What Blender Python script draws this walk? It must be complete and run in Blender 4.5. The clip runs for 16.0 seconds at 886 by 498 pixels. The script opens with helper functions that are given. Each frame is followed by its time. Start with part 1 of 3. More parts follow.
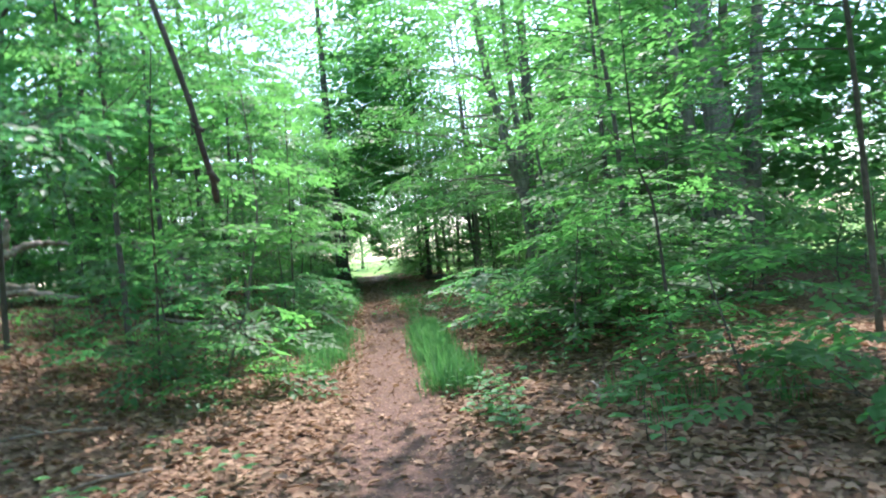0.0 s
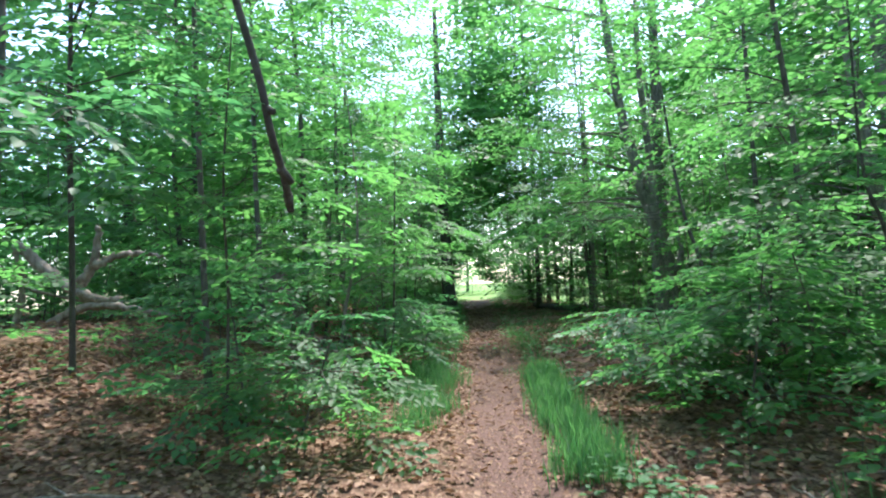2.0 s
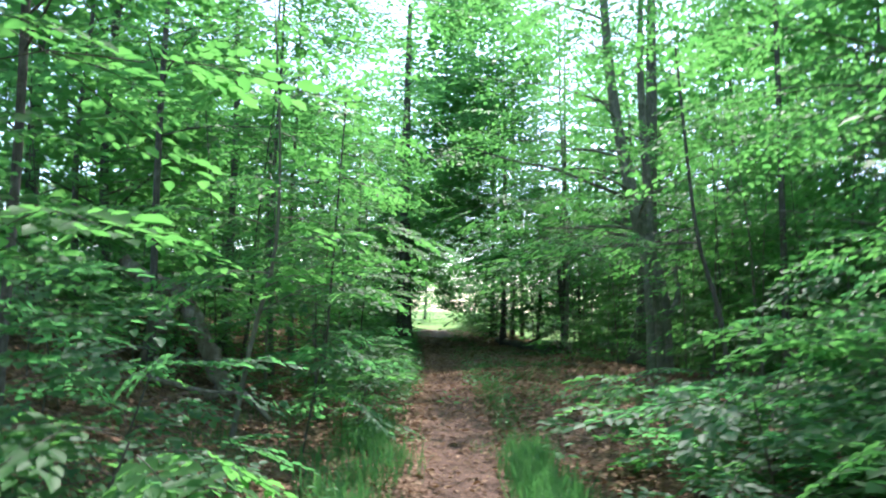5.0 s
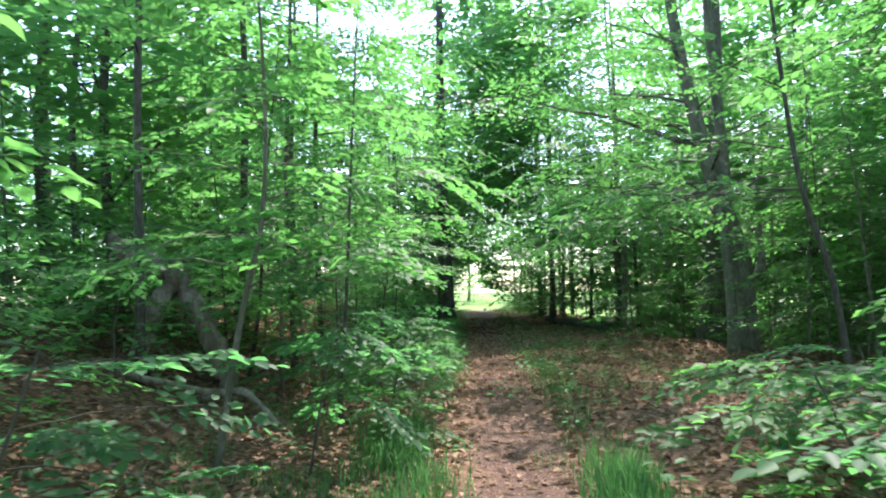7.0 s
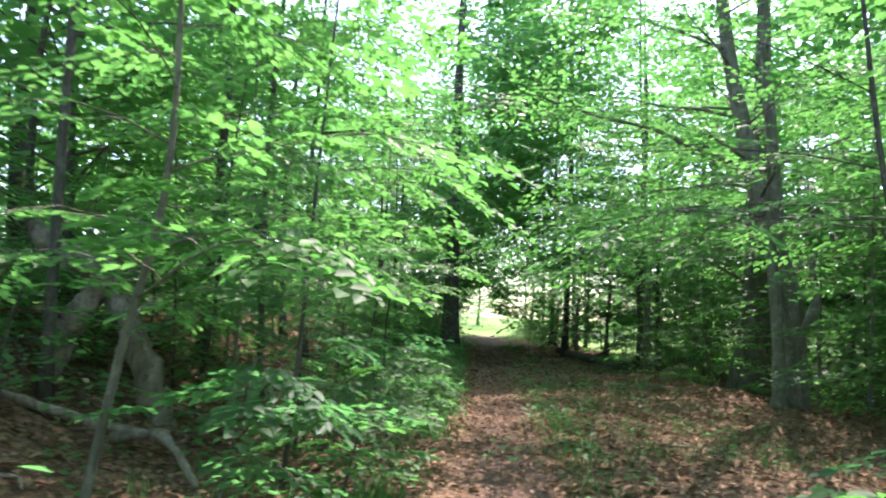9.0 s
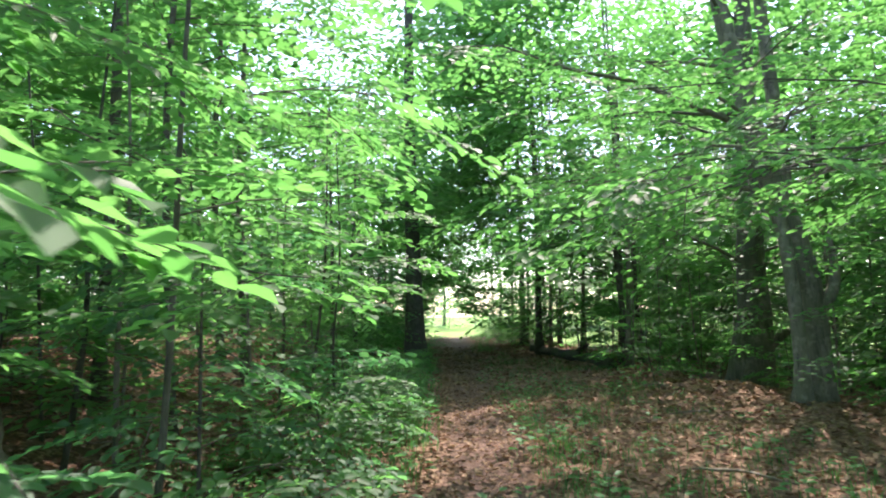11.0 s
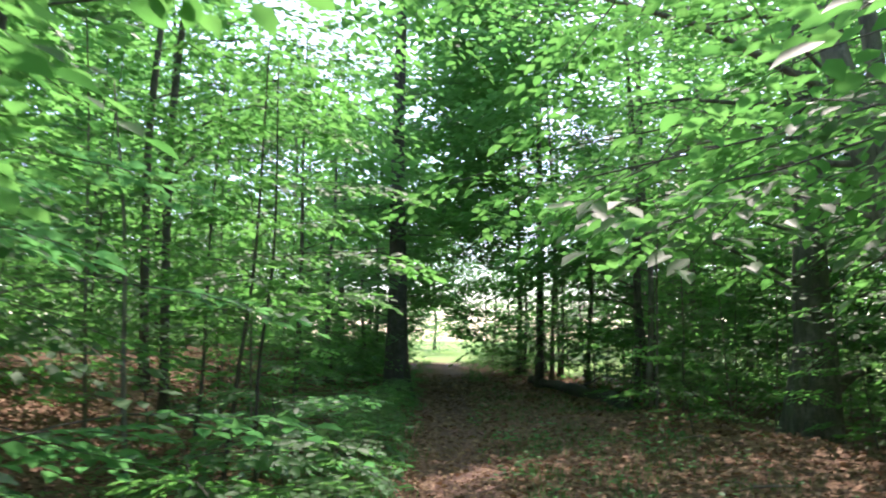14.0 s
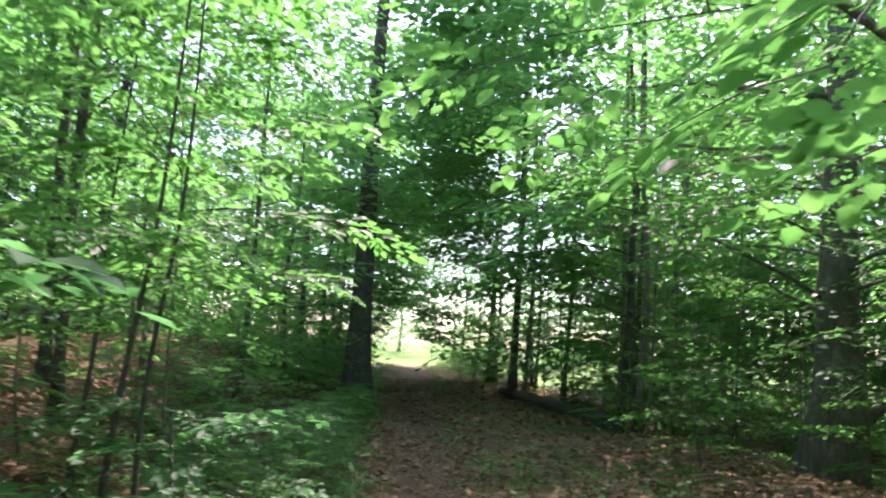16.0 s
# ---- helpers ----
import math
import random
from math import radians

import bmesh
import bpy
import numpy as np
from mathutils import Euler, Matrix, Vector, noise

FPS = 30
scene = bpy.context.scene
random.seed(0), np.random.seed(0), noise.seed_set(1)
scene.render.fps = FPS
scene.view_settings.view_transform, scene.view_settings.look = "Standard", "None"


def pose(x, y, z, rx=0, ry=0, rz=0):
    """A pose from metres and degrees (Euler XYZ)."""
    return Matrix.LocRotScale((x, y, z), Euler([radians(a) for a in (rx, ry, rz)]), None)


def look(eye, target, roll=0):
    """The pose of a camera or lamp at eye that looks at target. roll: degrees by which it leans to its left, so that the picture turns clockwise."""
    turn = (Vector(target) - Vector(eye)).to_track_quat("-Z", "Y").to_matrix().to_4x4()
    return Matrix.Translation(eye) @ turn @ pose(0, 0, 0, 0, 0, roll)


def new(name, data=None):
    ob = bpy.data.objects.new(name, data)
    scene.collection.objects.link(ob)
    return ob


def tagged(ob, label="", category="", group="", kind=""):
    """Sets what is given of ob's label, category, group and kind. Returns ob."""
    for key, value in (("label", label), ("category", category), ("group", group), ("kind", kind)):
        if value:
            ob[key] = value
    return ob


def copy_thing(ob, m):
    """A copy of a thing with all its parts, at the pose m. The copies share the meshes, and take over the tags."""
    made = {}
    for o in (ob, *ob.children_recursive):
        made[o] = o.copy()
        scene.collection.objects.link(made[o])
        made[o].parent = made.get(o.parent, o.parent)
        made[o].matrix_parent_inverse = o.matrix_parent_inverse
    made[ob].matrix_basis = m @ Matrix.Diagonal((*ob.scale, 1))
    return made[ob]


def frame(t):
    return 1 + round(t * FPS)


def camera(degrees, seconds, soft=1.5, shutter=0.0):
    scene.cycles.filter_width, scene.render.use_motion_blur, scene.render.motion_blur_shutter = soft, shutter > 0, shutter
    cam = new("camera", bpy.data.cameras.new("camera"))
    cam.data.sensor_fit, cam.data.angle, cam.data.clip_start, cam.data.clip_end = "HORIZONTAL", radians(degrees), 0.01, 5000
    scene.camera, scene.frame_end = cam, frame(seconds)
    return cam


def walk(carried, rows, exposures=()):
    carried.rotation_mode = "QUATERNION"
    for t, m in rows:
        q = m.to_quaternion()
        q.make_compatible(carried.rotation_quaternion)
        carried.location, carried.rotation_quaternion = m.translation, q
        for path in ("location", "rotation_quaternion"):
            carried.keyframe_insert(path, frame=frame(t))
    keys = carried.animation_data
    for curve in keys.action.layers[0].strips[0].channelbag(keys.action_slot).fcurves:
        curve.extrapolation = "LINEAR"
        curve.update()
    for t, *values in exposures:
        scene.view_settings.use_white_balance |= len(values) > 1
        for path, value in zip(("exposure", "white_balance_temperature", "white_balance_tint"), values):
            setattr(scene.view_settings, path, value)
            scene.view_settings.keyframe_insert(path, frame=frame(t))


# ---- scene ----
# ---- camera ----
PATH = [
    (0, (0.094, 0.122, 1.407), (0.313, 2.11, 1.416), -6.0),
    (0.5, (0.085, 0.635, 1.338), (0.307, 2.622, 1.316), 1.2),
    (1, (0.002, 1.035, 1.418), (0.21, 3.024, 1.392), 6.0),
    (1.5, (-0.038, 1.484, 1.482), (0.049, 3.482, 1.514), 1.6),
    (2, (0.0, 1.839, 1.517), (-0.083, 3.834, 1.619), -3.2),
    (2.5, (0.0, 2.486, 1.545), (0.028, 4.482, 1.681), 2.9),
    (3, (-0.029, 2.909, 1.512), (0.031, 4.898, 1.712), 3.4),
    (3.5, (0.015, 3.536, 1.619), (0.016, 5.526, 1.817), -2.6),
    (4, (0.075, 3.922, 1.596), (0.006, 5.912, 1.781), -1.2),
    (4.5, (-0.071, 4.509, 1.563), (-0.048, 6.5, 1.758), 4.5),
    (5, (-0.067, 5.047, 1.594), (-0.033, 7.039, 1.771), 0.6),
    (5.2, (-0.049, 5.188, 1.608), (-0.097, 7.18, 1.774), -3.8),
    (7.3, (-0.069, 7.385, 1.469), (-0.15, 9.379, 1.594), -1.1),
    (7.5, (-0.087, 7.564, 1.507), (-0.082, 9.559, 1.64), 1.2),
    (8, (-0.011, 7.968, 1.508), (0.081, 9.957, 1.689), -1.2),
    (8.5, (0.057, 8.447, 1.548), (-0.007, 10.436, 1.746), -4.0),
    (9, (0.032, 8.976, 1.534), (-0.096, 10.963, 1.722), 2.2),
    (9.5, (0.018, 9.46, 1.524), (-0.051, 11.452, 1.697), 3.5),
    (9.7, (0.061, 9.691, 1.546), (-0.012, 11.684, 1.698), 2.1),
    (11.8, (-0.058, 11.827, 1.508), (-0.101, 13.812, 1.747), -2.6),
    (12, (-0.034, 12.015, 1.476), (-0.104, 13.999, 1.723), -2.8),
    (12.5, (-0.04, 12.593, 1.526), (-0.007, 14.579, 1.765), 2.5),
    (13, (-0.016, 13.048, 1.503), (0.098, 15.027, 1.763), 0.5),
    (13.5, (0.056, 13.537, 1.571), (0.075, 15.516, 1.858), -4.5),
    (14, (0.052, 14.045, 1.542), (0.055, 16.027, 1.804), 0.3),
    (14.5, (0.006, 14.47, 1.574), (0.101, 16.447, 1.858), 3.0),
    (15, (0.029, 14.944, 1.581), (0.111, 16.916, 1.904), -0.7),
    (15.5, (0.048, 15.409, 1.555), (0.048, 17.388, 1.841), 0.6),
    (16, (-0.017, 15.919, 1.543), (0.073, 17.898, 1.816), 3.4),
]
cam = camera(66.0, 16.0, soft=2.0, shutter=0.5)
walk(cam, [(t, look(eye, target, roll)) for t, eye, target, roll in PATH], exposures=((0, 2.3, 6100, 19), (2.5, 2.1, 6100, 18), (5, 2.15, 6100, 17), (8, 2.45, 6600, 22), (12, 2.45, 6750, 25), (14.3, 2.2, 6700, 29), (16, 2.55, 6700, 36)))

# ---- world and sun ----
SUN_EL, SUN_AZ = 59.0, 18.0     # degrees; azimuth clockwise from +y
world = bpy.data.worlds.new("world")
scene.world = world
world.use_nodes = True
wn = world.node_tree.nodes
sky = wn.new("ShaderNodeTexSky")
sky.sky_type, sky.sun_disc = "NISHITA", False
sky.sun_elevation, sky.sun_rotation = radians(SUN_EL), radians(SUN_AZ)
sky.dust_density, sky.air_density = 1.2, 1.0
wn["Background"].inputs["Strength"].default_value = 0.15
world.node_tree.links.new(sky.outputs[0], wn["Background"].inputs["Color"])
sun = new("sun", bpy.data.lights.new("sun", "SUN"))
sun.data.energy, sun.data.angle, sun.data.color = 2.6, radians(0.6), (1.0, 0.95, 0.86)
ax, el = radians(SUN_AZ), radians(SUN_EL)
sun.matrix_world = look((0, 0, 60), (-math.sin(ax) * math.cos(el), -math.cos(ax) * math.cos(el), 60 - math.sin(el)))


# ---- materials ----
class Mat:
    """A small wrapper round one node material."""

    def __init__(self, name):
        self.m = bpy.data.materials.new(name)
        self.m.use_nodes = True
        self.n, self.l = self.m.node_tree.nodes, self.m.node_tree.links
        self.bsdf, self.out = self.n["Principled BSDF"], self.n["Material Output"]

    def node(self, kind, **inputs):
        made = self.n.new(kind)
        for key, value in inputs.items():
            sock = made.inputs[int(key[1:])] if key[0] == "i" and key[1:].isdigit() else made.inputs[key.replace("_", " ")]
            if isinstance(value, bpy.types.NodeSocket):
                self.l.new(value, sock)
            else:
                sock.default_value = value
        return made

    def noise(self, scale, detail=4.0, rough=0.6, vec=None, stretch=None):
        vec = vec or self.node("ShaderNodeTexCoord").outputs["Object"]
        if stretch:
            mp = self.node("ShaderNodeMapping", Vector=vec)
            mp.inputs["Scale"].default_value = stretch
            vec = mp.outputs[0]
        return self.node("ShaderNodeTexNoise", Vector=vec, Scale=scale, Detail=detail, Roughness=rough).outputs[0]

    def ramp(self, fac, *stops):
        r = self.node("ShaderNodeValToRGB", Fac=fac)
        e = r.color_ramp.elements
        while len(e) < len(stops):
            e.new(0.5)
        for el_, (p, c) in zip(e, stops):
            el_.position, el_.color = p, (*c, 1)
        return r.outputs[0]

    def mix(self, fac, a, b, blend="MIX"):
        mx = self.n.new("ShaderNodeMix")
        mx.data_type, mx.blend_type = "RGBA", blend
        for sock, value in ((mx.inputs[0], fac), (mx.inputs[6], a), (mx.inputs[7], b)):
            if isinstance(value, bpy.types.NodeSocket):
                self.l.new(value, sock)
            else:
                sock.default_value = value if not isinstance(value, tuple) else (*value, 1)
        return mx.outputs[2]

    def math(self, op, a, b=0.5):
        mt = self.n.new("ShaderNodeMath")
        mt.operation = op
        for sock, value in zip(mt.inputs, (a, b)):
            if isinstance(value, bpy.types.NodeSocket):
                self.l.new(value, sock)
            else:
                sock.default_value = value
        return mt.outputs[0]

    def done(self, color, rough=0.8, bump=None, strength=0.4, dist=0.01, spec=0.3):
        for key, value in (("Base Color", color), ("Roughness", rough), ("Specular IOR Level", spec)):
            if isinstance(value, bpy.types.NodeSocket):
                self.l.new(value, self.bsdf.inputs[key])
            else:
                self.bsdf.inputs[key].default_value = (*value, 1) if isinstance(value, tuple) else value
        if bump is not None:
            b = self.node("ShaderNodeBump", Height=bump, Strength=strength, Distance=dist)
            self.l.new(b.outputs[0], self.bsdf.inputs["Normal"])
        return self.m


def leaf_material(name, low, high, through_low, through_high, share=0.45, rough=0.5, spec=0.35):
    """A thin leaf: a soft sheen above and light that shines through it."""
    m = Mat(name)
    rnd = m.node("ShaderNodeNewGeometry").outputs["Random Per Island"]
    vein = m.noise(60.0, 3.0)
    col = m.mix(rnd, low, high)
    col = m.mix(m.math("MULTIPLY", vein, 0.35), col, tuple(c * 0.55 for c in low))
    m.done(col, rough, vein, 0.15, 0.002, spec)
    tr = m.node("ShaderNodeBsdfTranslucent", Color=m.mix(rnd, through_low, through_high))
    mixer = m.node("ShaderNodeMixShader", i0=share)
    m.l.new(m.bsdf.outputs[0], mixer.inputs[1])
    m.l.new(tr.outputs[0], mixer.inputs[2])
    m.l.new(mixer.outputs[0], m.out.inputs["Surface"])
    return m.m


def bark_material(name, dark, light, moss, moss_share, scale=9.0):
    m = Mat(name)
    big = m.noise(1.6, 5.0)
    grain = m.noise(scale, 6.0, 0.65, stretch=(1.0, 1.0, 0.25))
    bands = m.noise(14.0, 3.0, 0.5, stretch=(0.3, 0.3, 2.2))
    col = m.mix(m.ramp(grain, (0.3, (0, 0, 0)), (0.7, (1, 1, 1))), dark, light)
    col = m.mix(m.math("MULTIPLY", bands, 0.5), col, dark)
    lich = m.ramp(big, (0.5 - 0.3 * moss_share, (0, 0, 0)), (0.75 - 0.2 * moss_share, (1, 1, 1)))
    col = m.mix(m.math("MULTIPLY", lich, moss_share), col, moss)
    crack = m.ramp(m.noise(scale * 2.2, 8.0, 0.75, stretch=(1.0, 1.0, 0.12)), (0.36, (1, 1, 1)), (0.46, (0, 0, 0)))
    col = m.mix(m.math("MULTIPLY", crack, 0.7), col, tuple(c * 0.35 for c in dark))
    blot = m.ramp(m.noise(5.0, 6.0, 0.7), (0.52, (0, 0, 0)), (0.6, (1, 1, 1)))
    col = m.mix(m.math("MULTIPLY", blot, 0.35), col, tuple(min(1, c * 1.25) for c in light))
    return m.done(col, 0.85, m.math("ADD", grain, m.math("MULTIPLY", bands, 0.5)), 0.6, 0.012, 0.2)


BEECH = leaf_material("beech_leaf", (0.040, 0.115, 0.042), (0.070, 0.165, 0.062), (0.12, 0.40, 0.085), (0.205, 0.53, 0.125), 0.5, 0.5, 0.20)
BEECH_DEEP = leaf_material("shade_leaf", (0.040, 0.11, 0.055), (0.062, 0.15, 0.072), (0.10, 0.36, 0.11), (0.17, 0.48, 0.14), 0.5, 0.5, 0.22)
HERB = leaf_material("herb_leaf", (0.035, 0.13, 0.045), (0.07, 0.20, 0.07), (0.07, 0.34, 0.07), (0.15, 0.48, 0.09), 0.4, 0.5, 0.25)
GRASS = leaf_material("grass_blade", (0.042, 0.125, 0.042), (0.085, 0.19, 0.075), (0.07, 0.29, 0.07), (0.16, 0.43, 0.11), 0.35, 0.55, 0.2)
DRY = leaf_material("dry_leaf", (0.14, 0.078, 0.048), (0.40, 0.27, 0.18), (0.12, 0.06, 0.03), (0.30, 0.18, 0.09), 0.2, 0.75, 0.15)
BARK = bark_material("beech_bark", (0.085, 0.08, 0.068), (0.29, 0.265, 0.225), (0.09, 0.11, 0.055), 0.55)
BARK_DARK = bark_material("dark_bark", (0.04, 0.035, 0.03), (0.105, 0.097, 0.088), (0.05, 0.065, 0.035), 0.5, 16.0)
BARK_OLD = bark_material("old_beech_bark", (0.055, 0.05, 0.042), (0.19, 0.17, 0.145), (0.07, 0.085, 0.045), 0.6, 12.0)
BARK_THIN = bark_material("sapling_bark", (0.045, 0.04, 0.034), (0.15, 0.14, 0.12), (0.06, 0.07, 0.04), 0.4, 24.0)
DEADWOOD = bark_material("dead_wood", (0.12, 0.09, 0.065), (0.36, 0.31, 0.26), (0.10, 0.10, 0.05), 0.4, 14.0)


def ground_material():
    m = Mat("forest_floor")
    pos = m.node("ShaderNodeTexCoord").outputs["Object"]
    sep = m.node("ShaderNodeSeparateXYZ", Vector=pos)
    x, y = sep.outputs[0], sep.outputs[1]
    cells = m.node("ShaderNodeTexVoronoi", Vector=pos, Scale=22.0)
    cell = m.node("ShaderNodeSeparateXYZ", Vector=cells.outputs["Color"]).outputs[0]
    litter = m.ramp(cell, (0.0, (0.08, 0.048, 0.032)), (0.45, (0.16, 0.092, 0.058)), (0.8, (0.25, 0.155, 0.098)), (1.0, (0.36, 0.25, 0.17)))
    fine = m.noise(55.0, 5.0)
    litter = m.mix(m.math("MULTIPLY", fine, 0.6), litter, (0.05, 0.03, 0.02))
    soil = m.mix(m.ramp(fine, (0.35, (0, 0, 0)), (0.65, (1, 1, 1))), (0.075, 0.045, 0.035), (0.165, 0.103, 0.08))
    # the trodden line, with a ragged edge
    wob = m.math("MULTIPLY", m.math("SUBTRACT", m.noise(1.3, 5.0), 0.5), 0.9)
    off = m.math("ABSOLUTE", m.math("ADD", m.math("SUBTRACT", x, m.math("ADD", m.math("MULTIPLY", y, 0.008), 0.17)), wob))
    trod = m.ramp(off, (0.30, (1, 1, 1)), (0.55, (0, 0, 0)))
    col = m.mix(trod, litter, soil)
    # open meadow beyond the wood
    blades = m.noise(30.0, 6.0)
    meadow = m.mix(blades, (0.10, 0.19, 0.045), (0.20, 0.32, 0.08))
    m_r = m.node("ShaderNodeMapRange", Value=y)
    m_r.inputs[1].default_value, m_r.inputs[2].default_value = 58.0, 63.0
    far = m.node("ShaderNodeMapRange", Value=m.math("ABSOLUTE", x))
    far.inputs[1].default_value, far.inputs[2].default_value = 22.0, 26.0
    col = m.mix(m.math("MAXIMUM", m_r.outputs[0], far.outputs[0]), col, meadow)
    return m.done(col, 0.9, m.math("ADD", fine, cells.outputs["Distance"]), 0.7, 0.02, 0.15)


FLOOR = ground_material()


# ---- geometry helpers ----
rng = np.random.default_rng(7)


def mesh_of(name, V, Q, mat, smooth=False):
    """A mesh from corner points and faces; Q is one array of faces or a list of them."""
    me = bpy.data.meshes.new(name)
    V = np.asarray(V, dtype=np.float32).reshape(-1, 3)
    blocks = [np.asarray(q, dtype=np.int32) for q in (Q if isinstance(Q, list) else [Q]) if len(q)]
    total = np.concatenate([np.full(len(q), q.shape[1], dtype=np.int32) for q in blocks])
    loops = np.concatenate([q.ravel() for q in blocks])
    me.vertices.add(len(V))
    me.vertices.foreach_set("co", V.ravel())
    me.loops.add(len(loops))
    me.loops.foreach_set("vertex_index", loops)
    me.polygons.add(len(total))
    me.polygons.foreach_set("loop_start", np.concatenate(([0], np.cumsum(total)[:-1])).astype(np.int32))
    me.polygons.foreach_set("loop_total", total)
    if smooth:
        me.polygons.foreach_set("use_smooth", np.ones(len(total), dtype=bool))
    me.materials.append(mat)
    me.update(calc_edges=True)
    me.validate()
    return me


def part(name, data, mat, parent, label="", smooth=False):
    """Links geometry (V, Q) as one mesh object under a thing."""
    ob = new(name, mesh_of(name, *data, mat, smooth))
    ob.parent = parent
    return tagged(ob, label)


def join(pieces):
    """Several (V, Q) of quads as one."""
    V, Q, n = [], [], 0
    for v, q in pieces:
        V.append(v)
        Q.append(np.asarray(q) + n)
        n += len(v)
    return np.concatenate(V), np.concatenate(Q)


def unit(a):
    return a / np.maximum(np.linalg.norm(a, axis=-1, keepdims=True), 1e-9)


def spline(points, k):
    """A smooth line of k points through the given ones."""
    P = np.asarray(points, float)
    if len(P) < 3:
        s = np.linspace(0, 1, k)[:, None]
        return P[0] * (1 - s) + P[-1] * s
    ext = np.vstack((2 * P[0] - P[1], P, 2 * P[-1] - P[-2]))
    u = np.linspace(0, len(P) - 1 - 1e-6, k)
    i = u.astype(int)
    f = (u - i)[:, None]
    a, b, c, d = ext[i], ext[i + 1], ext[i + 2], ext[i + 3]
    return 0.5 * (2 * b + (c - a) * f + (2 * a - 5 * b + 4 * c - d) * f ** 2 + (3 * b - a - 3 * c + d) * f ** 3)


def tube(P, R, n=8, rough=0.0, flare=0.0):
    """A round, slightly uneven stem along P with radii R; flare spreads its foot into roots."""
    P, R = np.asarray(P, float), np.asarray(R, float)
    k = len(P)
    T = unit(np.gradient(P, axis=0))
    ref = np.where(np.abs(T[:, 2:3]) > 0.9, [[1.0, 0, 0]], [[0, 0, 1.0]])
    if np.mean(np.abs(T[:, 2])) > 0.6:
        ref = np.tile([[1.0, 0, 0]], (k, 1))
    A = unit(np.cross(T, ref))
    B = np.cross(T, A)
    th = np.linspace(0, 2 * np.pi, n, endpoint=False)
    rad = np.tile(R[:, None], (1, n))
    if rough:
        ph = rng.uniform(0, 6.28, 4)
        s = np.linspace(0, 1, k)[:, None]
        rad = rad * (1 + rough * (np.sin(3 * th + ph[0] + 5 * s) + 0.6 * np.sin(5 * th + ph[1] - 9 * s) + 0.5 * np.sin(ph[2] + 17 * s)))
    if flare:
        h = np.linalg.norm(P - P[0], axis=1)[:, None]
        fall = np.exp(-h / (2.2 * R[0]))
        rad = rad * (1 + flare * fall * (0.7 + 0.6 * np.sin(5 * th + rng.uniform(0, 6)) + 0.3 * np.sin(8 * th)))
    V = P[:, None] + rad[..., None] * (np.cos(th)[None, :, None] * A[:, None] + np.sin(th)[None, :, None] * B[:, None])
    i, j = np.meshgrid(np.arange(k - 1), np.arange(n), indexing="ij")
    a, b = i * n + j, i * n + (j + 1) % n
    Q = np.stack((a, b, b + n, a + n), -1).reshape(-1, 4)
    V = np.concatenate((V.reshape(-1, 3), P[:1], P[-1:]))
    c0, c1, r = k * n, k * n + 1, np.arange(0, n - 1, 2)
    cap0 = np.stack((np.full(len(r), c0), (r + 2) % n, r + 1, r), -1)
    cap1 = np.stack((np.full(len(r), c1), r + (k - 1) * n, r + 1 + (k - 1) * n, (r + 2) % n + (k - 1) * n), -1)
    return V, np.concatenate((Q, cap0, cap1))


def blades(P, D, N, L, wide=0.62, fold=0.16, lod=0):
    """Leaves as folded ovals: bases P, directions D, normals N, lengths L."""
    D = unit(D)
    S = unit(np.cross(N, D))
    U = np.cross(D, S)
    L = L[:, None]
    n = len(P)
    w = L * wide * 0.5
    if lod:
        V = np.stack((P, P + 0.5 * L * D + w * S + fold * w * U, P + L * D, P + 0.5 * L * D - w * S + fold * w * U), 1)
        Q = np.arange(n)[:, None] * 4 + np.array([[0, 3, 2, 1]])
        return V.reshape(-1, 3), Q
    tip = P + L * D - 0.10 * L * U
    V = np.stack((P, P + 0.30 * L * D + 0.92 * w * S + fold * w * U, P + 0.68 * L * D + 0.80 * w * S + fold * w * U, tip,
                  P + 0.68 * L * D - 0.80 * w * S + fold * w * U, P + 0.30 * L * D - 0.92 * w * S + fold * w * U), 1)
    base = np.arange(n)[:, None] * 6
    Q = np.concatenate((base + np.array([[0, 3, 2, 1]]), base + np.array([[0, 5, 4, 3]])))
    return V.reshape(-1, 3), Q


def make_sprays(count, leaf, gap):
    """Flat fans of twigs with alternate leaves, 1 m long along +x; each as (base, direction, normal, length, twig)."""
    made = []
    for _ in range(count):
        P, D, N, L, W = [], [], [], [], []
        side = 1
        bend = rng.uniform(-0.15, 0.15)
        for s in np.linspace(0.06, 1.0, 10):
            side = -side
            o = np.array((s, bend * s * s, -0.14 * s * s))
            ln = (0.46 * (1 - 0.62 * s) + 0.05) * rng.uniform(0.75, 1.2) * (0.55 if s < 0.1 else 1)
            a = side * radians(rng.uniform(38, 58)) if s < 0.98 else bend
            d = np.array((math.cos(a), math.sin(a), rng.uniform(-0.2, 0.08)))
            W.append((o, o + d * ln))
            k = max(2, int(ln / gap))
            flip = 1
            for u in np.linspace(0.2, 1.0, k):
                flip = -flip
                b = a + (flip * radians(rng.uniform(25, 50)) if u < 0.99 else 0)
                P.append(o + d * ln * u + (0, 0, -0.05 * u * u))
                D.append((math.cos(b), math.sin(b), rng.uniform(-0.3, 0.05)))
                N.append((rng.normal(0, 0.22), rng.normal(0, 0.22), 1))
                L.append(leaf * rng.uniform(0.7, 1.2))
        made.append((np.array(P), np.array(D), unit(np.array(N)), np.array(L), W))
    return made


SPRAYS = {"near": make_sprays(8, 0.100, 0.064), "mid": make_sprays(6, 0.125, 0.085), "far": make_sprays(6, 0.26, 0.18), "back": make_sprays(6, 0.36, 0.20)}


